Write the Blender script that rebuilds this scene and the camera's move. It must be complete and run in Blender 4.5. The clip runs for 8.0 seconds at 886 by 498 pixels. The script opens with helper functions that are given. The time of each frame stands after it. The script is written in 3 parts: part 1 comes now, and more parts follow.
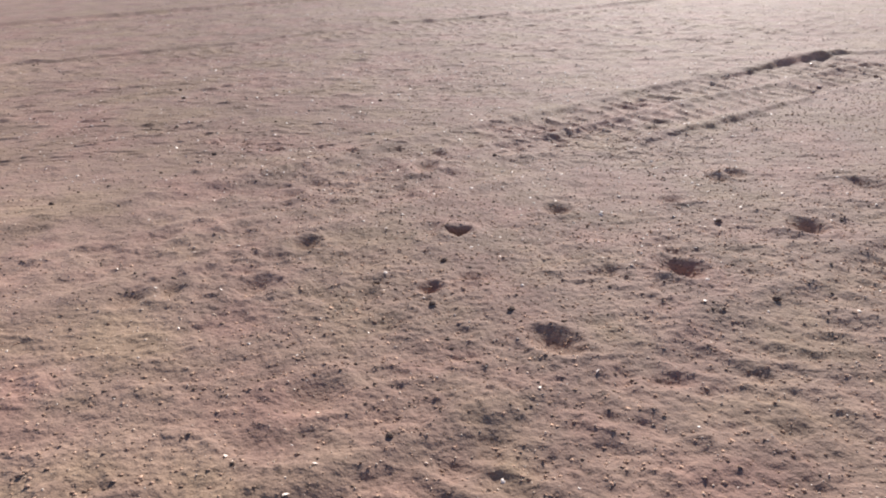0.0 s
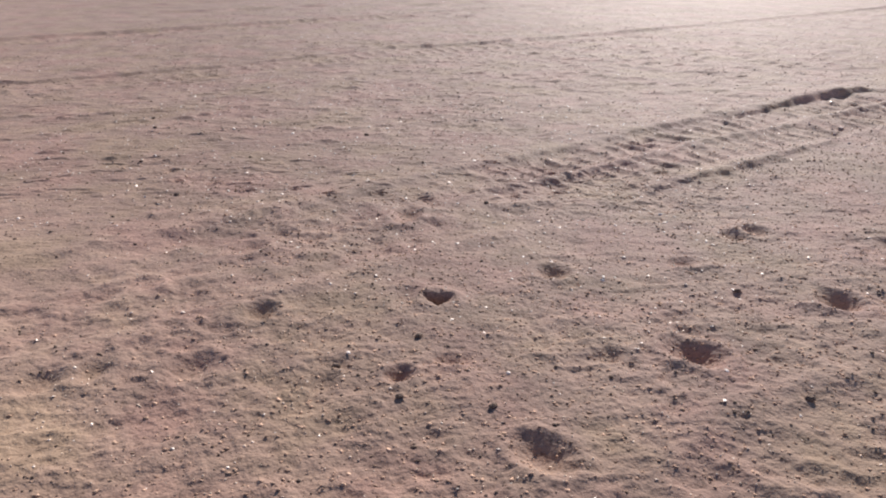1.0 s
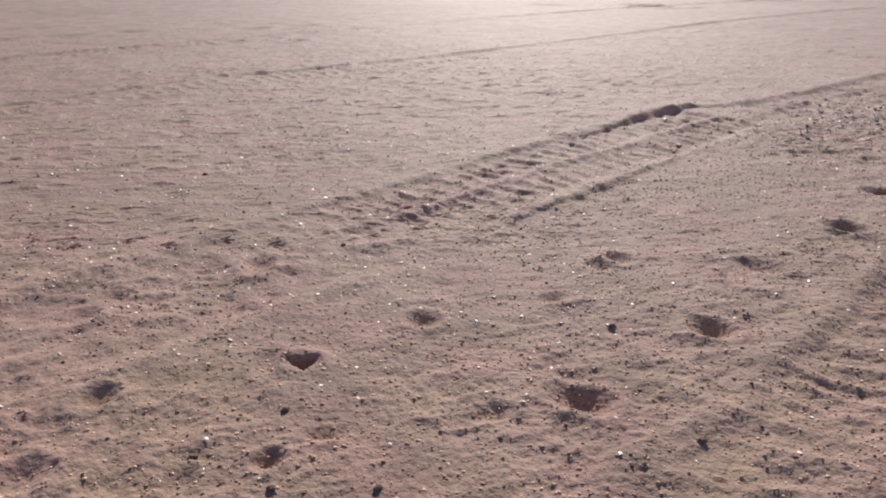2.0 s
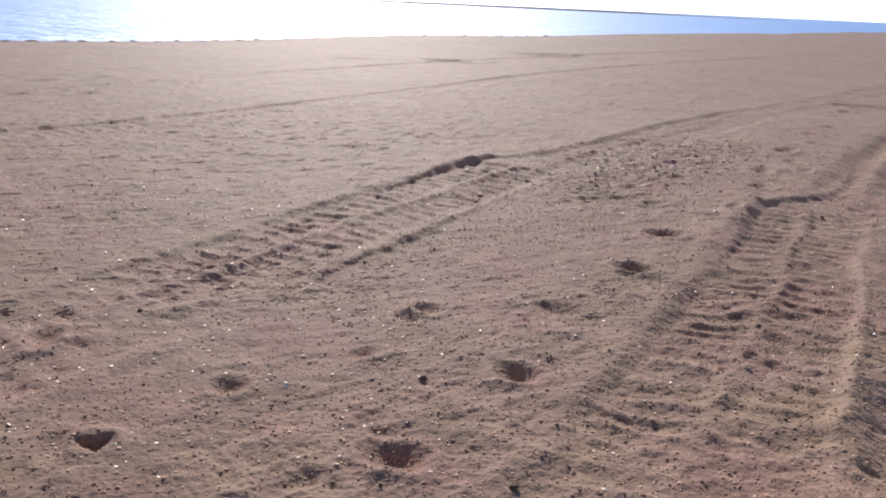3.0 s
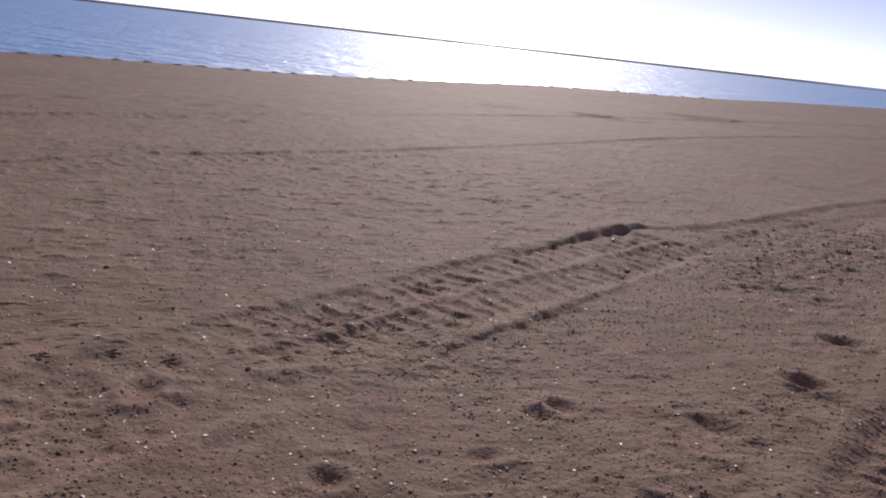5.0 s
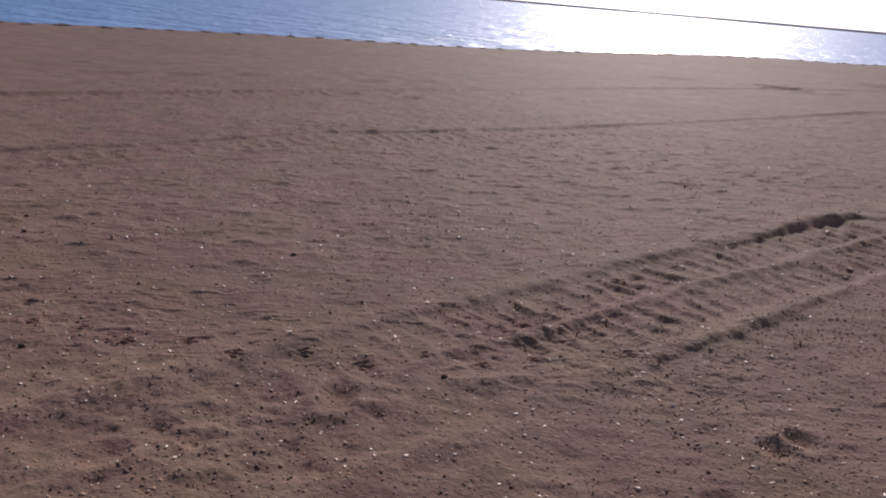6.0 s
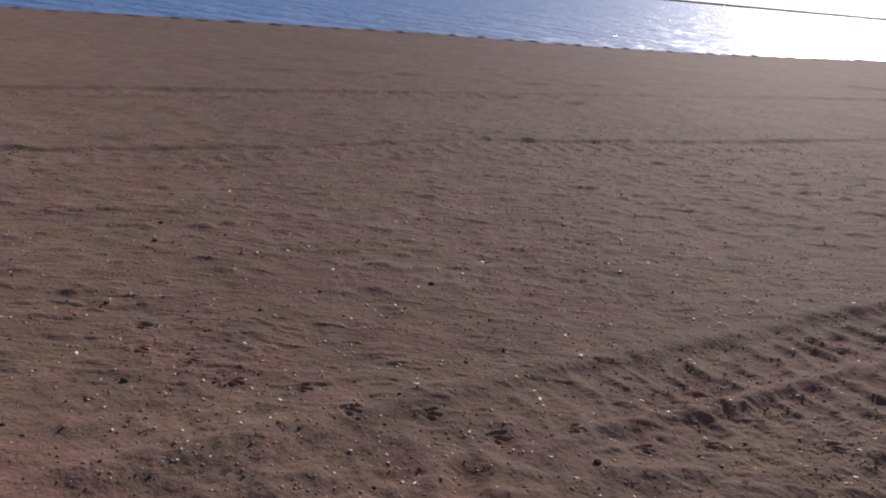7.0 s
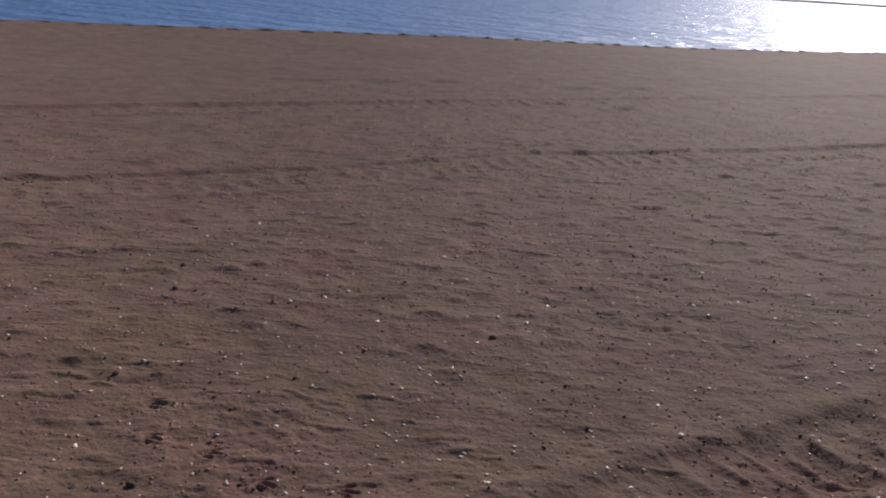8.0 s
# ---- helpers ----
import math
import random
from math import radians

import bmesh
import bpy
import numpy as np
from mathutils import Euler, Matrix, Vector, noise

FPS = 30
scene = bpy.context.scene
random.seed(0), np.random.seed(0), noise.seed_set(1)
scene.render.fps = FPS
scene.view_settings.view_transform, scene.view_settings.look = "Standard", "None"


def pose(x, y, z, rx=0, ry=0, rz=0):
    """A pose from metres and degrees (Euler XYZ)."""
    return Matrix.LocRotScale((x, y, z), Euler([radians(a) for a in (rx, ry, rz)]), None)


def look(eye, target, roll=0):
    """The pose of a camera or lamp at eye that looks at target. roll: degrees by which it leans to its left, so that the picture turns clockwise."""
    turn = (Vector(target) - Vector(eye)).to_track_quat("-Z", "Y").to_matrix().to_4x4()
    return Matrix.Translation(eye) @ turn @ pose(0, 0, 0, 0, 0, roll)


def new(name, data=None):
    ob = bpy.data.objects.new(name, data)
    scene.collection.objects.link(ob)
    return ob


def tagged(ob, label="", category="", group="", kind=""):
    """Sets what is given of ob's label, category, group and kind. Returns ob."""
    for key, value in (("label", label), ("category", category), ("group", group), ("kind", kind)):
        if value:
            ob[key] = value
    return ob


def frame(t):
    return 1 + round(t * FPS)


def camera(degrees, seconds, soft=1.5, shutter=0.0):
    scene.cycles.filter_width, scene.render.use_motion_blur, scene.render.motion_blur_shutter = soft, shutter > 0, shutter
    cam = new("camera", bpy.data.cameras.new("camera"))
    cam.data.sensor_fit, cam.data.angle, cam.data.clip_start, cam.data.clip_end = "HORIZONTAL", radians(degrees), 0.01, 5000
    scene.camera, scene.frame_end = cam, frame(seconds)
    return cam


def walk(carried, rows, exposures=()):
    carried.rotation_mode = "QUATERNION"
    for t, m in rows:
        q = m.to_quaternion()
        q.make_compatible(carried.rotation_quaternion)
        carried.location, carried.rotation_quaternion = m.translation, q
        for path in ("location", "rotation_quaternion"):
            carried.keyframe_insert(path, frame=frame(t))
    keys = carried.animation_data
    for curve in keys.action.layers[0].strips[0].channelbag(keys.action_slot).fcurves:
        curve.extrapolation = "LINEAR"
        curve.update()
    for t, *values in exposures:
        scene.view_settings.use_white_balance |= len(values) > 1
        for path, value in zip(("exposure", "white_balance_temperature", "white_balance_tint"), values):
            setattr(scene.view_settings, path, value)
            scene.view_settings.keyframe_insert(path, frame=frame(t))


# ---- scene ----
cam = camera(55.7, 8.0, soft=2.0)
PATH = [
    (0, (0.462, -0.719, 1.074), (-0.213, 0.997, 0.298), -0.3),
    (0.2, (0.42, -0.643, 1.071), (-0.253, 1.061, 0.27), -0.1),
    (0.3, (0.409, -0.6, 1.075), (-0.291, 1.09, 0.267), -0.3),
    (0.5, (0.401, -0.503, 1.073), (-0.332, 1.201, 0.324), -0.2),
    (0.7, (0.389, -0.421, 1.059), (-0.357, 1.295, 0.352), 0.5),
    (0.8, (0.381, -0.381, 1.071), (-0.358, 1.33, 0.346), 0.5),
    (1, (0.383, -0.313, 1.071), (-0.305, 1.415, 0.336), 0.8),
    (1.2, (0.361, -0.257, 1.078), (-0.233, 1.497, 0.322), 1.0),
    (2.3, (0.247, -0.112, 1.091), (-0.014, 1.755, 0.422), 1.3),
    (2.5, (0.245, -0.108, 1.092), (0.039, 1.768, 0.43), 1.6),
    (2.7, (0.263, -0.104, 1.104), (0.132, 1.792, 0.483), 1.7),
    (2.8, (0.273, -0.104, 1.104), (0.224, 1.809, 0.522), 2.0),
    (3, (0.281, -0.1, 1.102), (0.376, 1.816, 0.538), 2.6),
    (3.2, (0.278, -0.085, 1.101), (0.482, 1.825, 0.546), 3.3),
    (3.3, (0.27, -0.069, 1.116), (0.521, 1.835, 0.558), 3.6),
    (3.5, (0.274, -0.068, 1.113), (0.604, 1.832, 0.58), 3.6),
    (3.7, (0.259, -0.044, 1.123), (0.68, 1.839, 0.597), 4.4),
    (3.8, (0.267, -0.039, 1.119), (0.667, 1.851, 0.602), 4.3),
    (4, (0.255, -0.006, 1.126), (0.643, 1.88, 0.585), 4.8),
    (4.2, (0.24, 0.038, 1.122), (0.508, 1.952, 0.607), 4.8),
    (4.3, (0.247, 0.06, 1.123), (0.39, 1.995, 0.635), 4.4),
    (4.5, (0.261, 0.119, 1.12), (0.232, 2.057, 0.628), 4.8),
    (4.7, (0.26, 0.18, 1.118), (0.131, 2.121, 0.653), 6.0),
    (5.8, (0.048, 0.458, 1.118), (-0.411, 2.32, 0.55), 4.6),
    (6, (0.006, 0.507, 1.113), (-0.561, 2.335, 0.531), 5.0),
    (6.2, (-0.03, 0.59, 1.11), (-0.711, 2.374, 0.516), 4.3),
    (6.3, (-0.044, 0.641, 1.114), (-0.786, 2.406, 0.537), 3.8),
    (6.5, (-0.066, 0.751, 1.111), (-0.838, 2.502, 0.532), 4.1),
    (6.7, (-0.104, 0.828, 1.103), (-0.904, 2.558, 0.494), 5.7),
    (6.8, (-0.135, 0.863, 1.11), (-0.975, 2.571, 0.495), 5.5),
    (7, (-0.172, 0.927, 1.106), (-1.063, 2.609, 0.492), 5.2),
    (7.2, (-0.24, 0.998, 1.103), (-1.14, 2.678, 0.497), 5.0),
    (7.3, (-0.285, 1.028, 1.109), (-1.185, 2.708, 0.501), 4.7),
    (7.5, (-0.364, 1.088, 1.111), (-1.284, 2.771, 0.543), 3.6),
    (7.7, (-0.42, 1.158, 1.105), (-1.335, 2.83, 0.499), 3.9),
    (7.8, (-0.436, 1.196, 1.1), (-1.361, 2.86, 0.488), 3.9),
    (8, (-0.482, 1.291, 1.107), (-1.443, 2.933, 0.49), 3.6),
]
EXPOSURE = [(0.0, 1.24, 6870, 16), (2.5, 1.08, 6850, 17), (3.5, 0.72, 6800, 17), (4.5, 0.22, 6900, 22), (6.0, -0.06, 7000, 24), (8.0, -0.41, 6900, 21)]
walk(cam, [(t, look(eye, target, roll)) for t, eye, target, roll in PATH], EXPOSURE)

# ---- light: low sun over the sea, ahead of the camera ----
SUN_AZ, SUN_EL = -4.6, 29.0      # degrees from +y towards +x, degrees above the horizon
world = bpy.data.worlds.new("world")
scene.world = world
world.use_nodes = True
wn, wl = world.node_tree.nodes, world.node_tree.links
sky = wn.new("ShaderNodeTexSky")
sky.sky_type, sky.sun_disc = "NISHITA", False
sky.sun_elevation, sky.sun_rotation = radians(SUN_EL), radians(SUN_AZ)
sky.air_density, sky.dust_density, sky.ozone_density = 0.30, 0.2, 0.4
wl.new(sky.outputs[0], wn["Background"].inputs[0])
wn["Background"].inputs[1].default_value = 0.108
sun = new("sun", bpy.data.lights.new("sun", "SUN"))
sun.data.energy, sun.data.angle, sun.data.color = 4.95, radians(0.5), (1.0, 0.96, 0.91)
a, e = radians(SUN_AZ), radians(SUN_EL)
TO_SUN = Vector((math.sin(a) * math.cos(e), math.cos(a) * math.cos(e), math.sin(e)))
sun.matrix_world = look(TO_SUN * 50, (0, 0, 0))


# ---- materials ----
def material(name):
    m = bpy.data.materials.new(name)
    m.use_nodes = True
    n = m.node_tree.nodes
    return m, n, m.node_tree.links, n["Principled BSDF"]


def node(n, kind, **values):
    out = n.new(kind)
    for key, value in values.items():
        out.inputs[key.replace("_", " ")].default_value = value
    return out


def ramp(n, l, source, stops):
    r = n.new("ShaderNodeValToRGB")
    while len(r.color_ramp.elements) < len(stops):
        r.color_ramp.elements.new(0.5)
    for el, (at, col) in zip(r.color_ramp.elements, stops):
        el.position, el.color = at, (*col, 1)
    l.new(source, r.inputs[0])
    return r


def mix(n, l, fac, a, b, kind="MIX"):
    m = n.new("ShaderNodeMix")
    m.data_type, m.blend_type = "RGBA", kind
    for socket, value in ((m.inputs[0], fac), (m.inputs[6], a), (m.inputs[7], b)):
        if isinstance(value, (int, float)):
            socket.default_value = value
        elif isinstance(value, tuple):
            socket.default_value = (*value, 1)
        else:
            l.new(value, socket)
    return m.outputs[2]


def sand_material():
    m, n, l, bsdf = material("sand")
    co = n.new("ShaderNodeTexCoord").outputs["Object"]

    def noise_at(scale, detail=4.0, rough=0.55):
        t = node(n, "ShaderNodeTexNoise", Scale=scale, Detail=detail, Roughness=rough)
        l.new(co, t.inputs["Vector"])
        return t
    broad = ramp(n, l, noise_at(0.5).outputs["Fac"], [(0.35, (0.305, 0.210, 0.160)), (0.65, (0.350, 0.245, 0.190))])
    blotch = ramp(n, l, noise_at(4.0, 6, 0.65).outputs["Fac"], [(0.33, (0.78, 0.76, 0.77)), (0.62, (1.08, 1.07, 1.05))])
    grain = ramp(n, l, noise_at(120.0, 4, 0.85).outputs["Fac"], [(0.3, (0.45, 0.43, 0.42)), (0.5, (1.0, 1.0, 1.0)), (0.72, (1.55, 1.5, 1.45))])
    hue = ramp(n, l, noise_at(2.2, 3, 0.6).outputs["Fac"], [(0.36, (1.05, 0.955, 0.99)), (0.5, (1.0, 1.0, 1.0)), (0.64, (0.985, 1.02, 0.92))])
    speck = ramp(n, l, noise_at(75.0, 2, 0.6).outputs["Fac"], [(0.33, (0.3, 0.28, 0.28)), (0.41, (1, 1, 1))])
    col = mix(n, l, 1.0, broad.outputs[0], blotch.outputs[0], "MULTIPLY")
    col = mix(n, l, 1.0, col, hue.outputs[0], "MULTIPLY")
    col = mix(n, l, 0.4, col, grain.outputs[0], "MULTIPLY")
    col = mix(n, l, 0.55, col, speck.outputs[0], "MULTIPLY")
    l.new(col, bsdf.inputs["Base Color"])
    bsdf.inputs["Roughness"].default_value = 0.76
    bsdf.inputs["Diffuse Roughness"].default_value = 0.7
    bsdf.inputs["Specular IOR Level"].default_value = 0.05
    bsdf.inputs["Sheen Weight"].default_value = 0.06
    bsdf.inputs["Sheen Roughness"].default_value = 0.5
    bsdf.inputs["Sheen Tint"].default_value = (1.0, 0.86, 0.76, 1)
    # crumbly where wheels and feet broke the crust, smoother towards the sea
    out = n.new("ShaderNodeVectorMath")
    out.operation = "DOT_PRODUCT"
    l.new(co, out.inputs[0])
    out.inputs[1].default_value = (-0.79, 0.61, 0)
    crumbly = node(n, "ShaderNodeMapRange")
    for k, value in enumerate((0.8, 2.4, 1.6, 1.1)):
        crumbly.inputs[k + 1].default_value = value
    l.new(out.outputs["Value"], crumbly.inputs[0])
    crumbs = n.new("ShaderNodeMath")
    crumbs.operation = "MULTIPLY"
    l.new(noise_at(52.0, 2.5, 0.6).outputs["Fac"], crumbs.inputs[0])
    l.new(crumbly.outputs[0], crumbs.inputs[1])
    # short wind-cut dashes on the open sand
    turned = node(n, "ShaderNodeMapping", Rotation=(0, 0, radians(30.7)), Scale=(0.13, 0.045, 1.0))
    turned.vector_type = "TEXTURE"
    l.new(co, turned.inputs["Vector"])
    cuts = node(n, "ShaderNodeTexNoise", Scale=1.0, Detail=2.5, Roughness=0.6)
    l.new(turned.outputs[0], cuts.inputs["Vector"])
    cut = node(n, "ShaderNodeMapRange")
    for k, value in enumerate((0.50, 0.76, 0.0, 1.0)):
        cut.inputs[k + 1].default_value = value
    l.new(cuts.outputs["Fac"], cut.inputs[0])
    open_sand = node(n, "ShaderNodeMapRange")
    for k, value in enumerate((1.6, 4.0, 0.0, 1.0)):
        open_sand.inputs[k + 1].default_value = value
    l.new(out.outputs["Value"], open_sand.inputs[0])
    raised = n.new("ShaderNodeMath")
    raised.operation = "MULTIPLY"
    l.new(cut.outputs[0], raised.inputs[0])
    l.new(open_sand.outputs[0], raised.inputs[1])
    b0 = node(n, "ShaderNodeBump", Strength=1.0, Distance=0.005)
    l.new(raised.outputs[0], b0.inputs["Height"])
    b1 = node(n, "ShaderNodeBump", Strength=1.0, Distance=0.005)
    l.new(b0.outputs[0], b1.inputs["Normal"])
    l.new(crumbs.outputs[0], b1.inputs["Height"])
    b2 = node(n, "ShaderNodeBump", Strength=0.4, Distance=0.0015)
    l.new(noise_at(260.0, 2, 0.7).outputs["Fac"], b2.inputs["Height"])
    l.new(b1.outputs[0], b2.inputs["Normal"])
    l.new(b2.outputs[0], bsdf.inputs["Normal"])
    return m


def water_material():
    m, n, l, bsdf = material("sea_water")
    co = n.new("ShaderNodeTexCoord").outputs["Object"]
    last = None
    for scale, stretch, dist, detail in ((0.22, 1.6, 0.35, 2), (0.8, 1.6, 0.32, 3), (2.8, 1.5, 0.11, 3)):
        mp = node(n, "ShaderNodeMapping", Scale=(scale / stretch, scale, scale), Rotation=(0, 0, radians(-6)))
        l.new(co, mp.inputs["Vector"])
        t = node(n, "ShaderNodeTexNoise", Scale=1.0, Detail=detail, Roughness=0.5)
        l.new(mp.outputs[0], t.inputs["Vector"])
        b = node(n, "ShaderNodeBump", Strength=1.0, Distance=dist)
        l.new(t.outputs["Fac"], b.inputs["Height"])
        if last:
            l.new(last.outputs[0], b.inputs["Normal"])
        last = b
    deep = node(n, "ShaderNodeBsdfDiffuse", Color=(0.038, 0.168, 0.41, 1))
    shine = node(n, "ShaderNodeBsdfGlossy", Color=(0.9, 0.95, 1.0, 1), Roughness=0.28)
    shine.distribution = "BECKMANN"
    l.new(last.outputs[0], deep.inputs["Normal"])
    l.new(last.outputs[0], shine.inputs["Normal"])
    sheen = node(n, "ShaderNodeBsdfGlossy", Color=(0.85, 0.92, 1.0, 1), Roughness=0.55)
    l.new(last.outputs[0], sheen.inputs["Normal"])
    under = node(n, "ShaderNodeMixShader", Fac=0.16)
    l.new(deep.outputs[0], under.inputs[1])
    l.new(sheen.outputs[0], under.inputs[2])
    both = node(n, "ShaderNodeMixShader", Fac=0.16)
    l.new(under.outputs[0], both.inputs[1])
    l.new(shine.outputs[0], both.inputs[2])
    l.new(both.outputs[0], n["Material Output"].inputs["Surface"])
    n.remove(bsdf)
    return m


def mottled(name, dark, light, scale, rough=0.8, bump=0.003, least=0.6):
    m, n, l, bsdf = material(name)
    co = n.new("ShaderNodeTexCoord").outputs["Object"]
    t = node(n, "ShaderNodeTexNoise", Scale=scale, Detail=4.0, Roughness=0.65)
    l.new(co, t.inputs["Vector"])
    base = ramp(n, l, t.outputs["Fac"], [(0.3, dark), (0.7, light)])
    g = n.new("ShaderNodeNewGeometry")
    tone = ramp(n, l, g.outputs["Random Per Island"], [(0.0, (least, least, least)), (1.0, (1.15, 1.12, 1.1))])
    l.new(mix(n, l, 1.0, base.outputs[0], tone.outputs[0], "MULTIPLY"), bsdf.inputs["Base Color"])
    bsdf.inputs["Roughness"].default_value = rough
    bsdf.inputs["Specular IOR Level"].default_value = 0.1 if rough > 0.6 else 0.4
    b = node(n, "ShaderNodeBump", Strength=0.6, Distance=bump)
    l.new(t.outputs["Fac"], b.inputs["Height"])
    l.new(b.outputs[0], bsdf.inputs["Normal"])
    return m


SAND = sand_material()
WATER = water_material()
PEBBLE = mottled("dark_pebble", (0.045, 0.035, 0.031), (0.16, 0.115, 0.09), 90)
CLOD = mottled("sand_clod", (0.24, 0.16, 0.118), (0.46, 0.33, 0.25), 120, 0.95, 0.003, 0.5)
GRIT = mottled("pale_grit", (0.42, 0.33, 0.26), (0.70, 0.60, 0.50), 90, 0.7, 0.0005)
SHELL = mottled("shell", (0.56, 0.47, 0.39), (0.82, 0.76, 0.69), 60, 0.45, 0.0008, 0.55)
ROCK = mottled("dark_rock", (0.025, 0.026, 0.03), (0.075, 0.07, 0.075), 1.2, 0.95, 0.05)

# matte pale grey: the sun's sheen on damp sand lumps, put into the colour
SHEEN_CRUST = mottled("sheen_pale_crust", (0.30, 0.24, 0.225), (0.44, 0.37, 0.35), 40, 0.9, 0.001, 0.6)
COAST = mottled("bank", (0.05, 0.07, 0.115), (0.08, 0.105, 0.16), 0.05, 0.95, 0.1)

# ---- the beach: one sheet of sand, with everything pressed into it ----
ALONG, SEAWARD = (0.61, 0.79), (-0.79, 0.61)     # unit ways along the shore and out to sea
CENTRE = (0.2, -1.3)                             # a place behind the walk
CREST = 16.45                                    # where the flat beach breaks down to the water
SEA = -0.35


def lattice(x, y, seed):
    """Smooth noise from -1 to 1 on a lattice of unit cells."""
    xi, yi = np.floor(x).astype(np.int64), np.floor(y).astype(np.int64)
    fx, fy = x - xi, y - yi
    fx, fy = fx * fx * fx * (fx * (fx * 6 - 15) + 10), fy * fy * fy * (fy * (fy * 6 - 15) + 10)

    def corner(i, j):
        h = (i * 374761393 + j * 668265263 + seed * 974711) & 0xFFFFFFFF
        h = ((h ^ (h >> 13)) * 1274126177) & 0xFFFFFFFF
        return ((h ^ (h >> 16)) & 0xFFFF) / 32767.5 - 1
    top = corner(xi, yi) * (1 - fx) + corner(xi + 1, yi) * fx
    low = corner(xi, yi + 1) * (1 - fx) + corner(xi + 1, yi + 1) * fx
    return top * (1 - fy) + low * fy


def along_line(x, y, pts):
    """For places x, y: the way s along a polyline and the distance d to its right."""
    best, s_out, d_out, run = np.full(x.shape, 1e9), np.zeros(x.shape), np.zeros(x.shape), 0.0
    for (x0, y0), (x1, y1) in zip(pts, pts[1:]):
        length = math.hypot(x1 - x0, y1 - y0)
        tx, ty = (x1 - x0) / length, (y1 - y0) / length
        s = np.clip((x - x0) * tx + (y - y0) * ty, 0, length)
        dx, dy = x - x0 - s * tx, y - y0 - s * ty
        gap = np.hypot(dx, dy)
        near = gap < best
        best = np.where(near, gap, best)
        s_out = np.where(near, run + s, s_out)
        d_out = np.where(near, np.where(dx * ty - dy * tx >= 0, gap, -gap), d_out)
        run += length
    return s_out, d_out


def smooth(x, a, b):
    t = np.clip((x - a) / (b - a), 0, 1)
    return t * t * (3 - 2 * t)


def rounded(pts, turns=3):
    """A polyline with its corners cut smooth."""
    for _ in range(turns):
        out = [pts[0]]
        for (x0, y0), (x1, y1) in zip(pts, pts[1:]):
            out += [(x0 * .75 + x1 * .25, y0 * .75 + y1 * .25), (x0 * .25 + x1 * .75, y0 * .25 + y1 * .75)]
        pts = out + [pts[-1]]
    return pts


# centre lines of the wheel tracks: (points, half width, depth, lug height, lug spacing, number of tyres side by side)
TRACKS = [
    ([(-4.6, -3.0), (-2.6, -0.2), (-1.9, 0.75), (-1.65, 1.15), (-1.43, 1.55), (-1.18, 1.95), (-0.93, 2.4), (-0.66, 2.95), (-0.37, 3.45), (-0.03, 4.0), (0.3, 4.55), (0.62, 5.05), (1.12, 5.85)],
     0.33, 0.017, 0.021, 0.122, 2),
    ([(1.45, 5.98), (1.9, 6.5), (2.82, 7.83), (3.76, 9.07), (5.8, 11.1), (9.0, 14.5), (18.0, 25.0), (40.0, 52.0)], 0.30, 0.012, 0.017, 0.14, 2),
    ([(-2.2, -2.9), (-0.6, -0.6), (0.2, 0.55), (0.45, 0.95), (0.7, 1.3), (0.95, 1.65), (1.2, 2.05), (1.42, 2.44), (1.77, 3.01), (2.23, 3.88), (2.62, 4.55), (2.78, 4.8)],
     0.32, 0.016, 0.0135, 0.128, 2),
    ([(2.95, 4.72), (3.3, 5.2), (4.2, 6.65), (5.4, 8.3), (6.9, 10.3), (10.3, 14.9), (23.0, 31.6), (50.0, 64.0)], 0.30, 0.008, 0.011, 0.14, 2),
    ([(-9.0, 0.5), (-6.3, 4.8), (-5.6, 6.0), (-4.95, 7.0), (-4.43, 7.95), (-3.75, 9.0), (-2.9, 10.5), (-1.3, 13.0), (1.2, 16.8), (4.3, 20.4), (20.0, 40.0)], 0.20, 0.018, 0.009, 0.14, 1),
    ([(-6.5, 0.3), (-4.15, 3.75), (-3.7, 4.5), (-3.2, 5.3), (-2.55, 6.5), (-1.95, 7.3), (-1.0, 8.5), (0.0, 10.1), (1.9, 13.3), (4.9, 17.3), (20.0, 35.0)], 0.22, 0.016, 0.009, 0.14, 1),
]
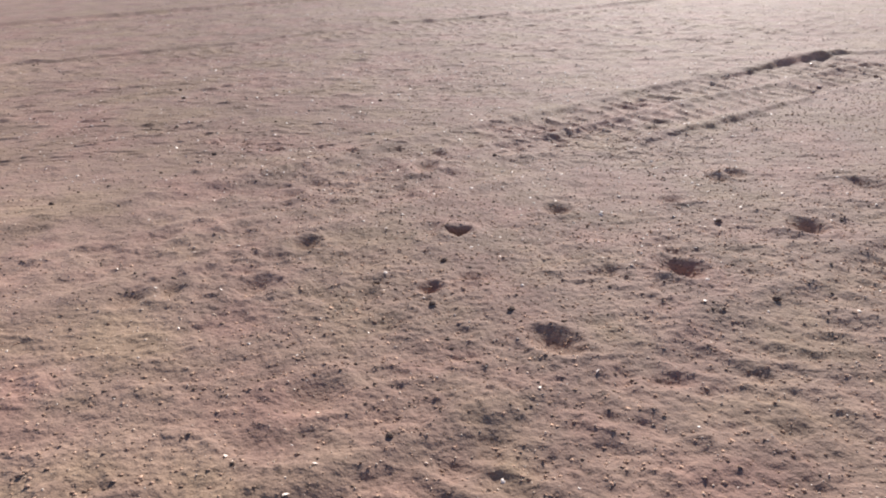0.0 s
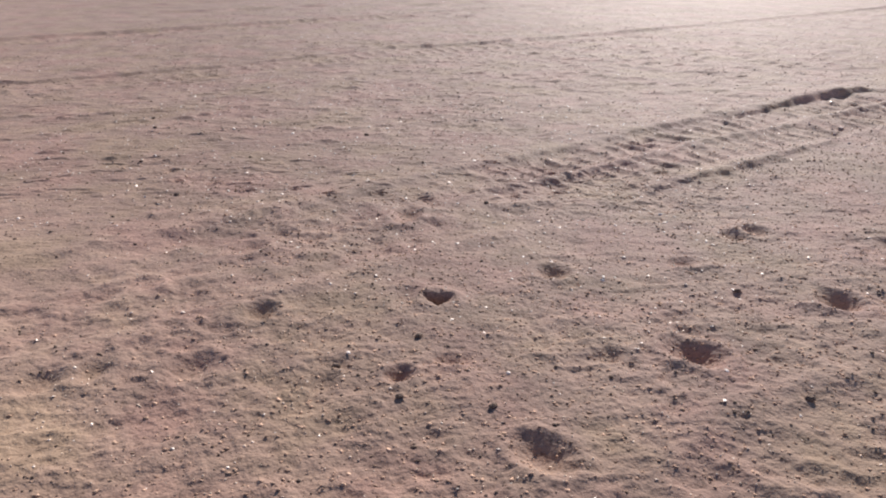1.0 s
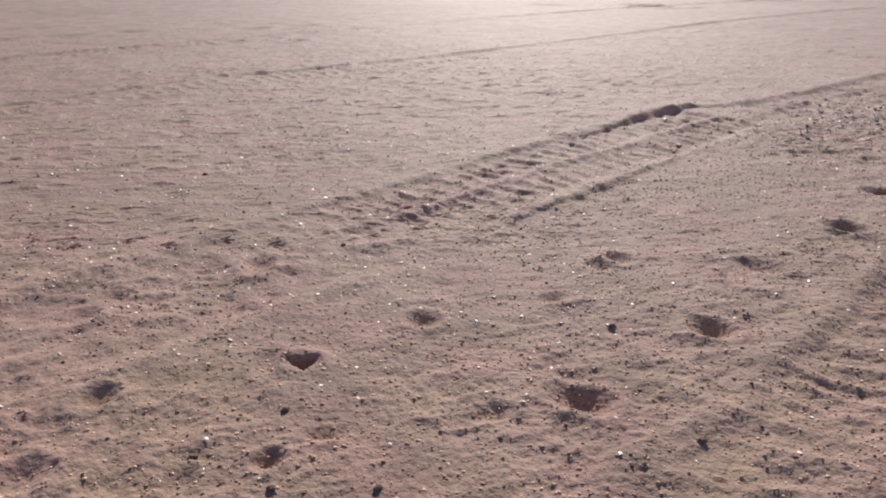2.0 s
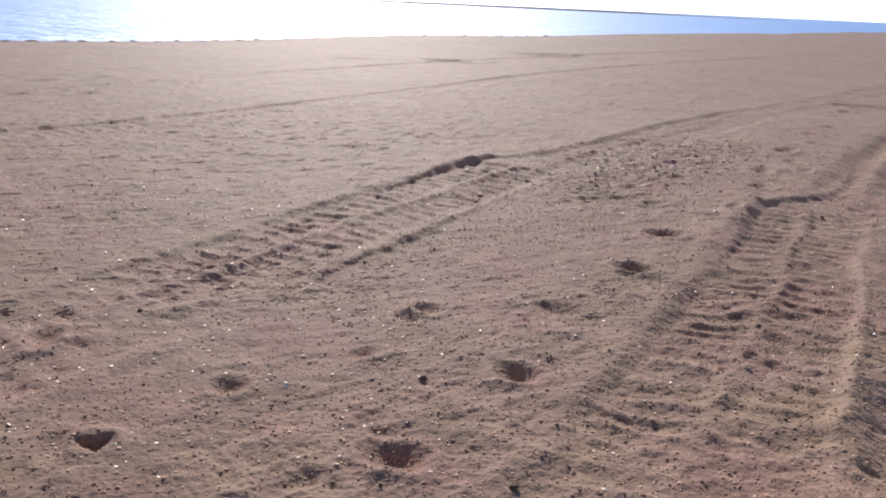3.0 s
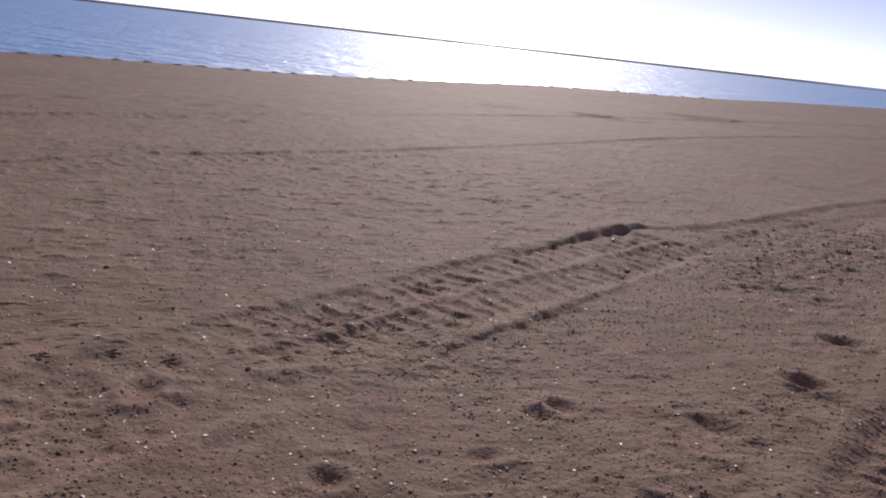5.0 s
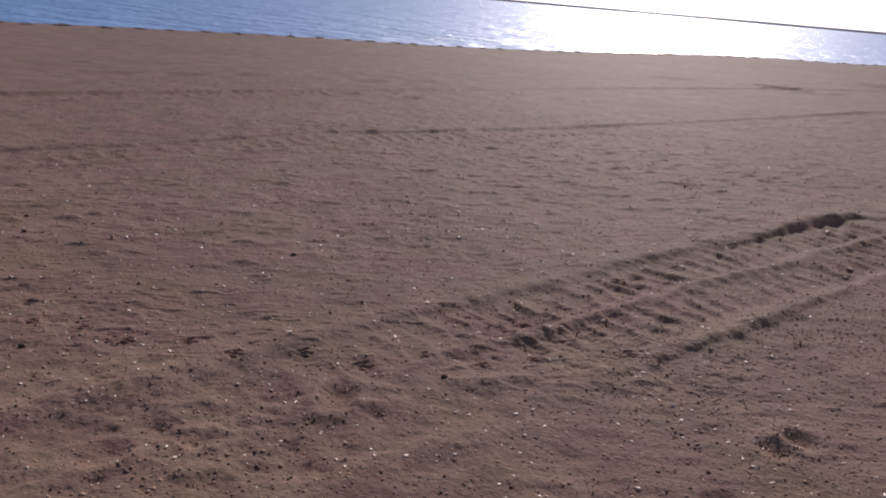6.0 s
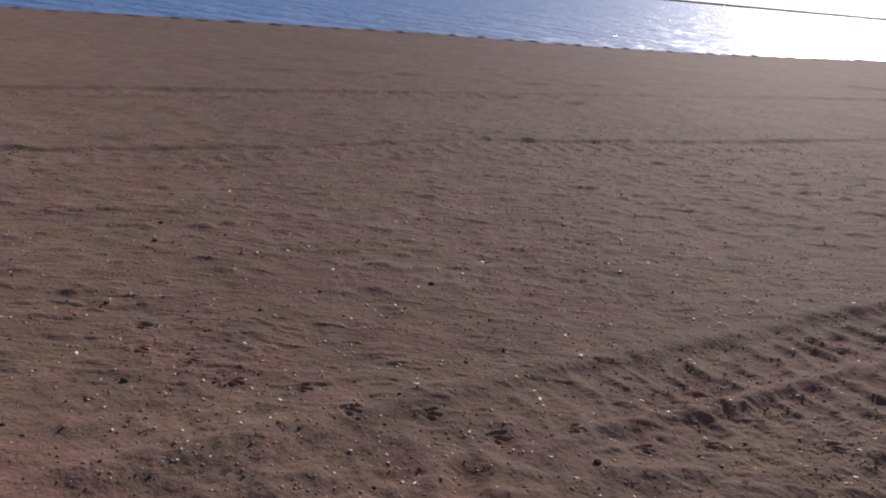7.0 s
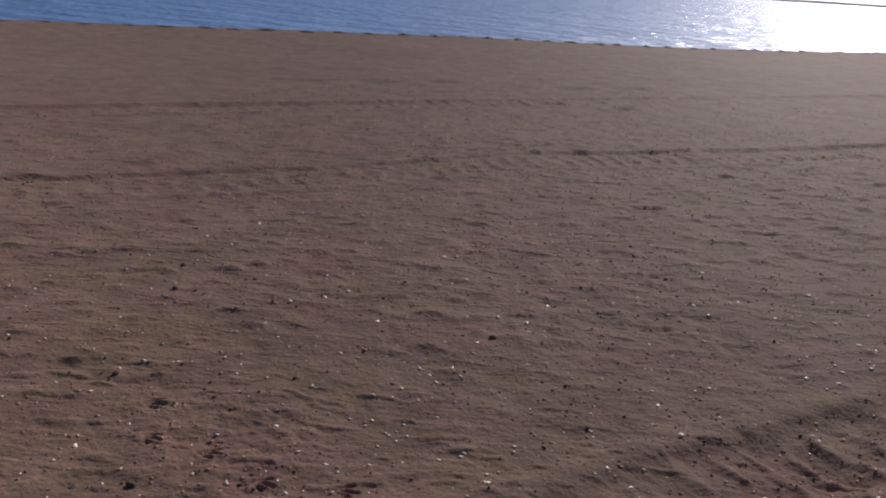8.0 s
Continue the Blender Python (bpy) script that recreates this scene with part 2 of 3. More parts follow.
# pits in the sand: x, y, half length, half width, depth, turn of the long side from +y towards +x in degrees
PITS = [
    (0.03, 1.19, .052, .072, .062, 30), (0.285, 1.785, .056, .072, .072, 35), (0.243, 1.905, .035, .035, .03, 0), (0.65, 2.29, .050, .062, .066, 30),
    (0.87, 2.88, .055, .075, .040, 30), (1.31, 3.43, .06, .08, .085, 30), (1.625, 4.02, .065, .08, .08, 30), (2.03, 4.43, .06, .08, .040, 30),
    (2.66, 5.36, .08, .08, .06, 30), (2.94, 6.0, .12, .07, .07, 30), (3.55, 7.0, .13, .08, .09, 30), (4.35, 8.24, .10, .07, .07, 50), (4.81, 8.77, .10, .07, .06, 50),
    (5.77, 10.31, .12, .08, .08, 50), (6.18, 10.86, .12, .08, .08, 50), (17.6, 24.9, .8, 1.5, .20, 60), (2.21, 4.64, .07, .045, .05, 30), (3.30, 6.05, .06, .05, .04, 30),
    (3.36, 6.45, .09, .05, .05, 40), (3.67, 7.12, .09, .06, .06, 40), (4.06, 7.55, .09, .06, .06, 40),
    (-0.57, 1.79, .035, .07, .022, 80), (-0.21, 2.165, .05, .045, .05, 30), (0.17, 2.43, .06, .035, .025, 60), (0.375, 2.84, .04, .05, .036, 40),
    (0.306, 2.745, .04, .05, .028, 30), (0.853, 2.563, .06, .035, .02, 40), (-0.91, 1.525, .05, .045, .035, 10), (-0.90, 1.20, .06, .05, .045, 10),
    (-1.11, 1.08, .05, .04, .035, 10), (-1.19, 1.0, .055, .04, .035, 10), (-0.553, 1.27, .04, .035, .03, 0), (-0.396, 1.374, .035, .03, .025, 0),
    (-0.317, 1.50, .05, .03, .015, 60), (0.06, 1.68, .05, .03, .015, 60), (-0.44, 0.75, .085, .07, .05, 20), (-0.88, 2.49, .045, .085, .06, 80),
    (-0.44, 3.12, .05, .05, .02, 40), (-1.14, 2.23, .07, .05, .02, 40), (-0.296, 1.52, .05, .03, .012, 60), (-0.403, 1.376, .035, .03, .02, 0),
    (0.07, 1.67, .05, .03, .015, 50), (-1.245, 1.96, .06, .05, .03, 30), (-1.07, 2.12, .05, .04, .02, 20),
    (0.02, 0.756, .07, .05, .012, 30), (-0.48, 0.52, .05, .05, .018, 0), (0.336, 1.123, .06, .03, .02, 60), (1.31, 1.90, .08, .05, .02, 60),
    (1.47, 1.95, .07, .05, .015, 60), (1.86, 2.26, .03, .11, .014, 0), (1.5, 2.39, .09, .05, .02, 60), (1.9, 1.98, .05, .08, .02, 0),
    (-6.3, 8.10, .13, .34, .06, -52), (-5.81, 8.65, .13, .28, .05, -52), (-5.36, 9.35, .13, .24, .05, -52), (-6.74, 9.28, .18, .4, .04, -52),
    (-3.84, 8.93, .08, .16, .06, -52), (-3.18, 9.10, .08, .14, .06, -52), (-4.16, 10.18, .13, .26, .04, -52), (-3.73, 10.82, .13, .3, .04, -52), (3.76, 20.52, .5, .9, .20, 0),
    (-1.51, 7.68, .05, .05, .05, 40), (-1.28, 7.96, .05, .06, .06, 40), (-1.21, 8.07, .04, .06, .06, 40), (-1.13, 8.19, .05, .06, .06, 40), (-0.94, 8.46, .05, .06, .05, 40),
    (-1.62, 6.75, .05, .07, .05, -30), (-1.27, 6.62, .04, .07, .04, -30), (-1.75, 5.56, .04, .08, .04, -30), (1.12, 16.8, .30, .45, .22, 0), (-0.8, 16.35, .2, .4, .08, 0),
]


# shoulders: points, height, depth of the slope behind, width of the face, share of the length over which it rises
SHOULDERS = [
    ([(-0.1, 4.42), (0.28, 5.08), (0.58, 5.62), (0.86, 6.06), (1.0, 6.16)], 0.037, 0.35, 0.035, 0.95, 0.06),
    ([(0.90, 6.08), (1.2, 6.22), (1.9, 7.05), (3.3, 9.0), (5.4, 11.2)], 0.018, 0.25, 0.06, 0.02, 0.6),
    ([(-0.12, 3.08), (0.05, 3.34), (0.26, 3.70), (0.50, 4.12), (0.95, 4.9)], 0.018, 0.12, 0.040, 0.3, 0.55),
    ([(1.50, 3.10), (1.78, 3.62), (2.05, 4.12), (2.44, 4.86), (2.50, 4.95)], 0.045, 0.30, 0.075, 0.8, 0.05),
    ([(2.40, 4.86), (2.75, 4.98), (3.1, 5.2), (4.0, 6.6)], 0.030, 0.25, 0.07, 0.04, 0.5),
    ([(1.46, 1.88), (1.68, 2.24), (1.80, 2.46), (2.12, 2.96), (2.4, 3.4)], 0.020, 0.12, 0.10, 0.05, 0.7)]
# long ruts with a sloping left bank: points, depth, width of the bank, width of the far side
RUTS = [
    ([(2.92, 5.12), (3.22, 5.47), (3.79, 6.29), (4.46, 7.18), (5.54, 8.66), (6.4, 9.9)], 0.045, 0.15, 0.16),
    ([(3.30, 5.00), (3.86, 5.86), (4.46, 6.69), (5.58, 8.22), (6.45, 9.40)], 0.045, 0.15, 0.20),
    ([(6.9, 10.4), (7.23, 10.9), (10.86, 16.22), (13.95, 20.69), (30, 43)], 0.04, 0.20, 0.25),
    ([(7.2, 10.5), (7.54, 11.0), (11.4, 16.48), (14.62, 21.07), (32, 44)], 0.04, 0.20, 0.25),
    ([(1.01, 5.27), (1.33, 5.8), (1.76, 6.46), (2.65, 7.54), (3.36, 8.47), (4.29, 9.78)], 0.020, 0.10, 0.20),
    ([(5.9, 11.2), (6.3, 11.25), (6.66, 11.09), (6.76, 10.6), (6.62, 9.8), (6.45, 9.4)], 0.075, 0.13, 0.10)]
PRESS = 0.55     # how much of their depth the pits have kept


def height(x, y):
    """The sand's height at places x, y."""
    u, v = x * SEAWARD[0] + y * SEAWARD[1], x * ALONG[0] + y * ALONG[1]
    calm = 1 - 0.65 * smooth(u, 5.0, 9.0)
    # the trodden, rippled part of the beach; smoother sand behind it
    round_x, round_y = x - CENTRE[0], y - CENTRE[1]
    turn = np.degrees(np.arctan2(round_x, round_y))
    calm = calm * smooth(np.hypot(round_x, round_y), 0.9, 1.7) * smooth(turn, -75, -60) * smooth(-turn, -62, -48)
    # feet pressed the crust smooth inside their prints
    for cx, cy, long, wide, deep, turn in PITS:
        if deep > 0.027:
            box = (np.abs(x - cx) < 2 * long) & (np.abs(y - cy) < 2 * long)
            calm[box] *= 1 - 0.75 * np.exp(-(((x[box] - cx) ** 2 + (y[box] - cy) ** 2) / (1.1 * long * wide)) ** 2)
    z = 0.05 * lattice(x / 7, y / 7, 1) * smooth(np.hypot(x, y - 3), 5, 16)
    z += calm * 0.010 * lattice(x / 0.9, y / 0.9, 2) + calm * 0.004 * lattice(x / 0.31, y / 0.31, 3)
    # wind ripples, broken up into short low ridges
    across, length = 0.86 * y - 0.51 * x + 0.06 * lattice(x / 0.4, y / 0.4, 4), 0.86 * x + 0.51 * y
    patch = smooth(lattice(x / 1.1, y / 1.1, 6), -0.5, 0.6)
    ridge = np.maximum(lattice(across / 0.10, length / 0.30, 5) - 0.30, 0)
    dash = np.maximum(lattice(across / 0.045, length / 0.11, 13) - 0.28, 0)
    z += calm * (0.009 * ridge * patch + 0.0018 * lattice(across / 0.07, length / 0.2, 11))
    thin = np.maximum(lattice(across / 0.030, length / 0.10, 14) - 0.30, 0)
    streaks = calm * (0.017 * smooth(u, 2.6, 4.0) * dash + 0.007 * (1 - smooth(u, 2.6, 4.0)) * thin) * (0.75 + 0.4 * patch)
    knob = np.maximum(lattice(across / 0.030, length / 0.065, 21) - 0.50, 0)
    z += streaks + calm * 0.013 * smooth(u, 1.2, 3.0) * knob
    z += calm * 0.0025 * lattice(x / 0.055, y / 0.055, 7)
    crust = calm * (0.4 + 0.6 * smooth(u, -0.75, -0.25)) * (0.35 + 1.0 * smooth(lattice(x / 0.45, y / 0.45, 12) + 0.8 - 0.38 * u, -0.6, 0.7))
    fine = np.hypot(x - 0.3, y - 2.5) < 5.5
    fx, fy, fc, fl, rough = x[fine], y[fine], 0.86 * y[fine] - 0.51 * x[fine], 0.86 * x[fine] + 0.51 * y[fine], crust[fine]
    for scale, size, seed in ((0.110, 0.0030, 14), (0.060, 0.0028, 15), (0.032, 0.0016, 8), (0.020, 0.0018, 9), (0.012, 0.0008, 10)):
        z[fine] += size * rough * lattice(fx / scale, fy / scale, seed)
    # crumbs that stand up singly
    z[fine] += (0.35 * calm[fine] + 0.75 * rough) * (0.0024 * np.maximum(lattice(fc / 0.016, fl / 0.026, 16) - 0.30, 0) + 0.0030 * np.maximum(lattice(fl / 0.015, fc / 0.011, 17) - 0.40, 0))
    # coarse broken lumps beside the wheel track
    box = (np.abs(x - 2.4) < 3.0) & (np.abs(y - 6.4) < 3.2)
    s, d = along_line(x[box], y[box], [(1.1, 4.3), (1.9, 5.7), (3.6, 8.0)])
    lumpy = smooth(0.55 - np.abs(d), 0.0, 0.35) * smooth(s, 0.0, 0.8) * smooth(4.6 - s, 0.0, 1.2)
    z[box] += lumpy * (0.013 * np.maximum(lattice(x[box] / 0.065, y[box] / 0.055, 18) - 0.15, 0) + 0.009 * lattice(x[box] / 0.042, y[box] / 0.038, 19))
    for n, (pts, half, deep, lug, step, tyres) in enumerate(TRACKS):
        pts = rounded(pts)
        xs, ys = [p[0] for p in pts], [p[1] for p in pts]
        box = (x > min(xs) - 1) & (x < max(xs) + 1) & (y > min(ys) - 1) & (y < max(ys) + 1)
        px, py = x[box], y[box]
        s, d = along_line(px, py, pts)
        d = d + 0.016 * lattice(s / 0.25, s * 0 + n, 20 + n) + 0.012 * lattice(px / 0.08, py / 0.08, 25 + n)
        total = sum(math.hypot(b[0] - a[0], b[1] - a[1]) for a, b in zip(pts, pts[1:]))
        ends = smooth(s, 0.01, 3.0 if n in (0, 2) else 0.15) * smooth(total - s, 0.01, 0.15)
        inside = smooth(half - np.abs(d), -0.03, 0.05) * ends
        if tyres == 1:
            inside = smooth(half - d, -0.03, 0.05) * smooth(half + d, -0.012, 0.022) * ends
        if n in (0, 2):
            dz0 = -0.85 * inside * streaks[box]
            inside = inside * (0.4 + 0.6 * smooth(py, 2.2, 3.4) if n == 0 else 0.6 + 0.4 * smooth(py, 1.6, 2.6))
        worn = 0.85 + 0.3 * lattice(s / 0.5, d / 0.3, 30 + n)
        if tyres == 1:
            worn = 0.85 + 0.25 * lattice(s / 0.28, d / 0.6, 30 + n)
        dz = -deep * inside * worn + (dz0 if n in (0, 2) else 0)
        local = d if tyres == 1 else np.where(d < 0, d + half / 2, d - half / 2)
        side = np.abs(local) / (half / tyres)
        slant = 0.08 if n != 2 else np.where(d < 0, -0.30, 0.06)
        phase = (s + slant * local + 0.05 * lattice(s / 0.4, d / 0.2, 40 + n) + 0.014 * lattice(px / 0.06, py / 0.06, 46 + n)) / step
        bar = 0.5 + 0.5 * np.cos(2 * math.pi * phase)
        bar = bar * (0.66 + 0.34 * smooth(py, 2.8, 3.8)) if n == 0 else bar
        dz += lug * inside * worn * (bar ** 2 - 0.37 if n == 2 else bar ** 3 - 0.31) * (0.95 + 0.22 * lattice(s / 0.13, np.sign(d) * 7.3 + 0.5, 65 + n)) * (1 - side ** 4) * smooth(half - np.abs(d), 0.0, 0.10)
        if tyres == 2:
            dz += (0.024, 0.007, 0.015, 0.007)[n] * np.exp(-(d / 0.036) ** 2) * ends * worn * ((0.60 + 0.50 * bar) if n == 2 else 1.0) * (0.2 + 0.8 * (smooth(py, 1.6, 2.3) if n == 2 else smooth(py, 2.2, 3.6)))
        if n == 2:
            dz += 0.009 * np.exp(-((d - half - 0.01) / 0.022) ** 2) * smooth(py, 1.7, 2.2) * smooth(-py, -4.2, -3.0)
        edge = np.exp(-((np.abs(d) - half - 0.05) / 0.05) ** 2) * ends
        dz += (0.35 * deep + 0.002) * edge * worn * (0.3 if n in (1, 3) else 1.0)
        dz += (0.006 if n == 1 else 0.003) * inside * lattice(px / 0.075, py / 0.075, 45 + n)
        if n == 0:
            early = (1 - smooth(py, 2.5, 3.5)) * inside
            dz += early * (0.020 * np.maximum(lattice(px / 0.085, py / 0.065, 47) - 0.1, 0) + 0.016 * lattice(px / 0.17, py / 0.14, 48))
        z[box] += dz * (0.8 + 0.4 * smooth(lattice(s / 1.3, s * 0, 55 + n), -0.5, 0.5)) if tyres == 1 else dz
    # shoulders left where the wheels turned: a steep face on the right, a gentle slope on the left
    for pts, tall, back, face, rise, fall in SHOULDERS:
        box = (x > min(p[0] for p in pts) - 1) & (x < max(p[0] for p in pts) + 1) & (y > min(p[1] for p in pts) - 1) & (y < max(p[1] for p in pts) + 1)
        s, d = along_line(x[box], y[box], rounded(pts, 2))
        total = sum(math.hypot(b[0] - a[0], b[1] - a[1]) for a, b in zip(pts, pts[1:]))
        keep = smooth(s, -0.001, rise * total) * smooth(total - s, -0.001, fall * total)
        d = d + keep * (0.003 * lattice(x[box] / 0.05, y[box] / 0.05, 51) + 0.003 * lattice(s / 0.3, s * 0, 52))
        tall = tall * (1 + (0.12 * lattice(s / 0.22, s * 0, 56) if tall < 0.04 else 0))
        z[box] += tall * keep * smooth(-d / (0.15 + 0.85 * keep), -face, 0.015) * np.exp(-np.maximum(-d, 0) / back)
    for k, (pts, deep, bank, back) in enumerate(RUTS):
        box = (x > min(p[0] for p in pts) - 1) & (x < max(p[0] for p in pts) + 1) & (y > min(p[1] for p in pts) - 1) & (y < max(p[1] for p in pts) + 1)
        s, d = along_line(x[box], y[box], rounded(pts, 2))
        total = sum(math.hypot(b[0] - a[0], b[1] - a[1]) for a, b in zip(pts, pts[1:]))
        d = d + 0.02 * lattice(s / 0.3, s * 0, 90 + k) + 0.012 * lattice(x[box] / 0.09, y[box] / 0.09, 95 + k)
        keep = smooth(s, 0, 0.5) * smooth(total - s, 0, 0.25 * total) * (0.8 + 0.35 * lattice(s / 0.7, s * 0, 85 + k))
        z[box] -= deep * keep * np.where(d < 0, smooth(d, -bank, 0), np.exp(-(d / back) ** 2))
    # the hollow where a wheel stood, sloping down from the ridge at its side
    box = (np.abs(x - 1.7) < 1.2) & (np.abs(y - 2.0) < 1.2)
    dl = (x[box] - 1.725) * 0.86 - (y[box] - 2.26) * 0.51 + 0.012 * lattice(x[box] / 0.08, y[box] / 0.08, 53)
    dt = 2.265 - y[box] - 0.3 * (x[box] - 1.72) + 0.012 * lattice(x[box] / 0.06, y[box] / 0.06, 54)
    flank = np.where(dl < 0.16, smooth(dl, -0.02, 0.17), np.exp(-np.maximum(dl - 0.16, 0) / 0.14))
    z[box] -= 0.050 * flank * smooth(dt, -0.06, 0.13) * (1 - smooth(dt, 0.40, 0.75))
    for k, (cx, cy, long, wide, deep, turn) in enumerate(PITS + STEPS):
        box = (np.abs(x - cx) < 0.6 + long + wide) & (np.abs(y - cy) < 0.6 + long + wide)
        dx, dy = x[box] - cx, y[box] - cy + 0.25 * long
        ca, sa = math.cos(radians(turn)), math.sin(radians(turn))
        r = np.hypot((dx * sa + dy * ca) / long, (dx * ca - dy * sa) / wide)
        r = r * (1 + 0.08 * lattice(dx / 0.08, dy / 0.08, 60 + k)) + 0.03 * lattice(dx / 0.02, dy / 0.02, 160 + k)
        z[box] += PRESS * deep * (-0.58 * np.exp(-(r / 0.78) ** 3) - 0.22 * np.exp(-(r / 1.3) ** 2) + 0.26 * np.exp(-((r - 1.5) / 0.40) ** 2))
    # a sharp notch kicked into the sand, wide and steep at its far side
    box = (np.abs(x + 0.477) < 0.2) & (np.abs(y - 1.81) < 0.2)
    dx, dy = x[box] + 0.477, y[box] - 1.81
    ahead, side = -0.38 * dx + 0.925 * dy, 0.925 * dx + 0.38 * dy
    notch = smooth(0.046 * (ahead + 0.045) / 0.075 - np.abs(side) + 0.004 * lattice(dx / 0.015, dy / 0.015, 150), -0.010, 0.014) * smooth(0.030 - ahead, -0.004, 0.014)
    z[box] += -0.042 * notch + 0.007 * np.exp(-((np.hypot(ahead, side) - 0.062) / 0.022) ** 2)
    # three-toed prints of a gull
    for k, (cx, cy) in enumerate(GULL):
        for toe, reach in ((-24, 0.056), (2, 0.066), (27, 0.052)):
            a0 = radians(66 + toe + (8 if k % 2 else -6))
            hx, hy = cx - 0.020 + 0.010 * math.sin(a0), cy - 0.008 + 0.010 * math.cos(a0)
            ex, ey = cx - 0.020 + reach * math.sin(a0), cy - 0.008 + reach * math.cos(a0)
            box = (np.abs(x - cx) < 0.12) & (np.abs(y - cy) < 0.12)
            s, d = along_line(x[box], y[box], [(hx, hy), (ex, ey)])
            z[box] += 0.0025 * np.exp(-((np.abs(d) - 0.009) / 0.004) ** 2) - 0.0085 * np.exp(-(d / 0.0042) ** 2) * (0.6 + 0.4 * smooth(s, 0, reach - 0.01))
    return z - 0.125 * np.maximum(u - CREST, 0) ** 1.0 * smooth(u, CREST, CREST + 0.5) * (u < 80) - 8 * (u >= 80)


# a walker's steps along the brow above the water
STEPS, MOUNDS = [], []
stride = random.Random(12)
for k in range(66):
    v, u = -8 + 0.6 * k + stride.uniform(-0.09, 0.09), CREST - 0.12 + 0.14 * (k % 2) + stride.uniform(-0.06, 0.06)
    x, y = v * ALONG[0] + u * SEAWARD[0], v * ALONG[1] + u * SEAWARD[1]
    STEPS.append((x, y, 0.17, 0.10, stride.uniform(0.03, 0.07), 37.7))
    MOUNDS.append((x + 0.10 * SEAWARD[0], y + 0.10 * SEAWARD[1], stride.uniform(0.07, 0.17), 0.07, stride.uniform(0.012, 0.042) * (0.35 + 0.65 * min(max((v - 1) / 6, 0), 1))))
GULL = [(-2.11, 2.60), (-1.99, 2.487), (-1.824, 2.517), (-1.642, 2.506), (-1.47, 2.584), (-1.285, 2.56), (-1.114, 2.681), (-0.925, 2.707), (-0.769, 2.843),
        (-0.586, 2.883), (-0.45, 3.023), (-0.16, 3.212)]


def spread(first, last, step_at):
    out = [first]
    while out[-1] + 1.5 * step_at(out[-1]) < last:
        out.append(out[-1] + step_at(out[-1]))
    return np.array(out)


def make_ground():
    """Rings round a place behind the walk, close together near by and wider apart with the distance."""
    ring = np.concatenate([spread(0.3, 1.4, lambda r: 0.08), spread(1.4, 34, lambda r: 0.0048 if 4.1 < r < 4.75 else max(0.007, (0.0028 if r < 9 else 0.0050) * r)), spread(34, 3200, lambda r: 0.06 * r - 1.9)])
    turn = np.concatenate([spread(-66, -36, lambda a: 0.15), spread(-36, -30, lambda a: 0.098), spread(-30, -4, lambda a: 0.078), spread(-4, 2, lambda a: 0.098), spread(2, 50, lambda a: 0.15), spread(50, 294, lambda a: 4.0)])
    R, A = np.meshgrid(ring, np.radians(turn), indexing="ij")
    x = np.append((CENTRE[0] + R * np.sin(A)).ravel(), CENTRE[0])
    y = np.append((CENTRE[1] + R * np.cos(A)).ravel(), CENTRE[1])
    co = np.empty((x.size, 3), np.float32)
    co[:, 0], co[:, 1], co[:, 2] = x, y, height(x, y)
    i = np.arange(ring.size * turn.size).reshape(ring.size, turn.size)
    i = np.concatenate([i, i[:, :1]], 1)
    quads = np.stack([i[:-1, :-1], i[:-1, 1:], i[1:, 1:], i[1:, :-1]], -1).reshape(-1, 4)
    inner = np.stack([np.full(turn.size, x.size - 1), i[0, 1:], i[0, :-1]], -1)
    loops = np.concatenate([quads.ravel(), inner.ravel()]).astype(np.int32)
    starts = np.concatenate([np.arange(len(quads)) * 4, quads.size + np.arange(len(inner)) * 3]).astype(np.int32)
    me = bpy.data.meshes.new("ground")
    me.vertices.add(len(co))
    me.vertices.foreach_set("co", co.ravel())
    me.loops.add(loops.size)
    me.loops.foreach_set("vertex_index", loops)
    me.polygons.add(len(starts))
    me.polygons.foreach_set("loop_start", starts)
    me.polygons.foreach_set("use_smooth", np.ones(len(starts), bool))
    me.update(calc_edges=True)
    me.materials.append(SAND)
    return tagged(new("ground", me), "brown beach sand with wheel tracks, footprints and wind ripples", "beach", kind="structure")


def make_water():
    me = bpy.data.meshes.new("water")
    far, b0 = 4900, CREST + 1.0
    corners = [(-far, b0), (far, b0), (far, far), (-far, far)]
    me.from_pydata([(v * ALONG[0] + u * SEAWARD[0], v * ALONG[1] + u * SEAWARD[1], SEA) for v, u in corners], [], [(0, 1, 2, 3)])
    me.materials.append(WATER)
    return tagged(new("water", me), "blue sea with small waves and a bright sun glint", "sea", kind="structure")


make_ground()
make_water()


# ---- things lying on the sand ----
def ball(coarse):
    """The points and triangles of a rough ball, with 8 or 20 sides."""
    bm = bmesh.new()
    if coarse:
        ring = [bm.verts.new(p) for p in ((1, 0, 0), (0, 1, 0), (-1, 0, 0), (0, -1, 0))]
        top, low = bm.verts.new((0, 0, 1)), bm.verts.new((0, 0, -1))
        for k in range(4):
            bm.faces.new((ring[k], ring[(k + 1) % 4], top))
            bm.faces.new((ring[(k + 1) % 4], ring[k], low))
    else:
        bmesh.ops.create_icosphere(bm, subdivisions=1, radius=1.0)
    bm.verts.index_update()
    pts = np.array([v.co[:] for v in bm.verts])
    tris = np.array([[v.index for v in f.verts] for f in bm.faces])
    bm.free()
    return pts, tris


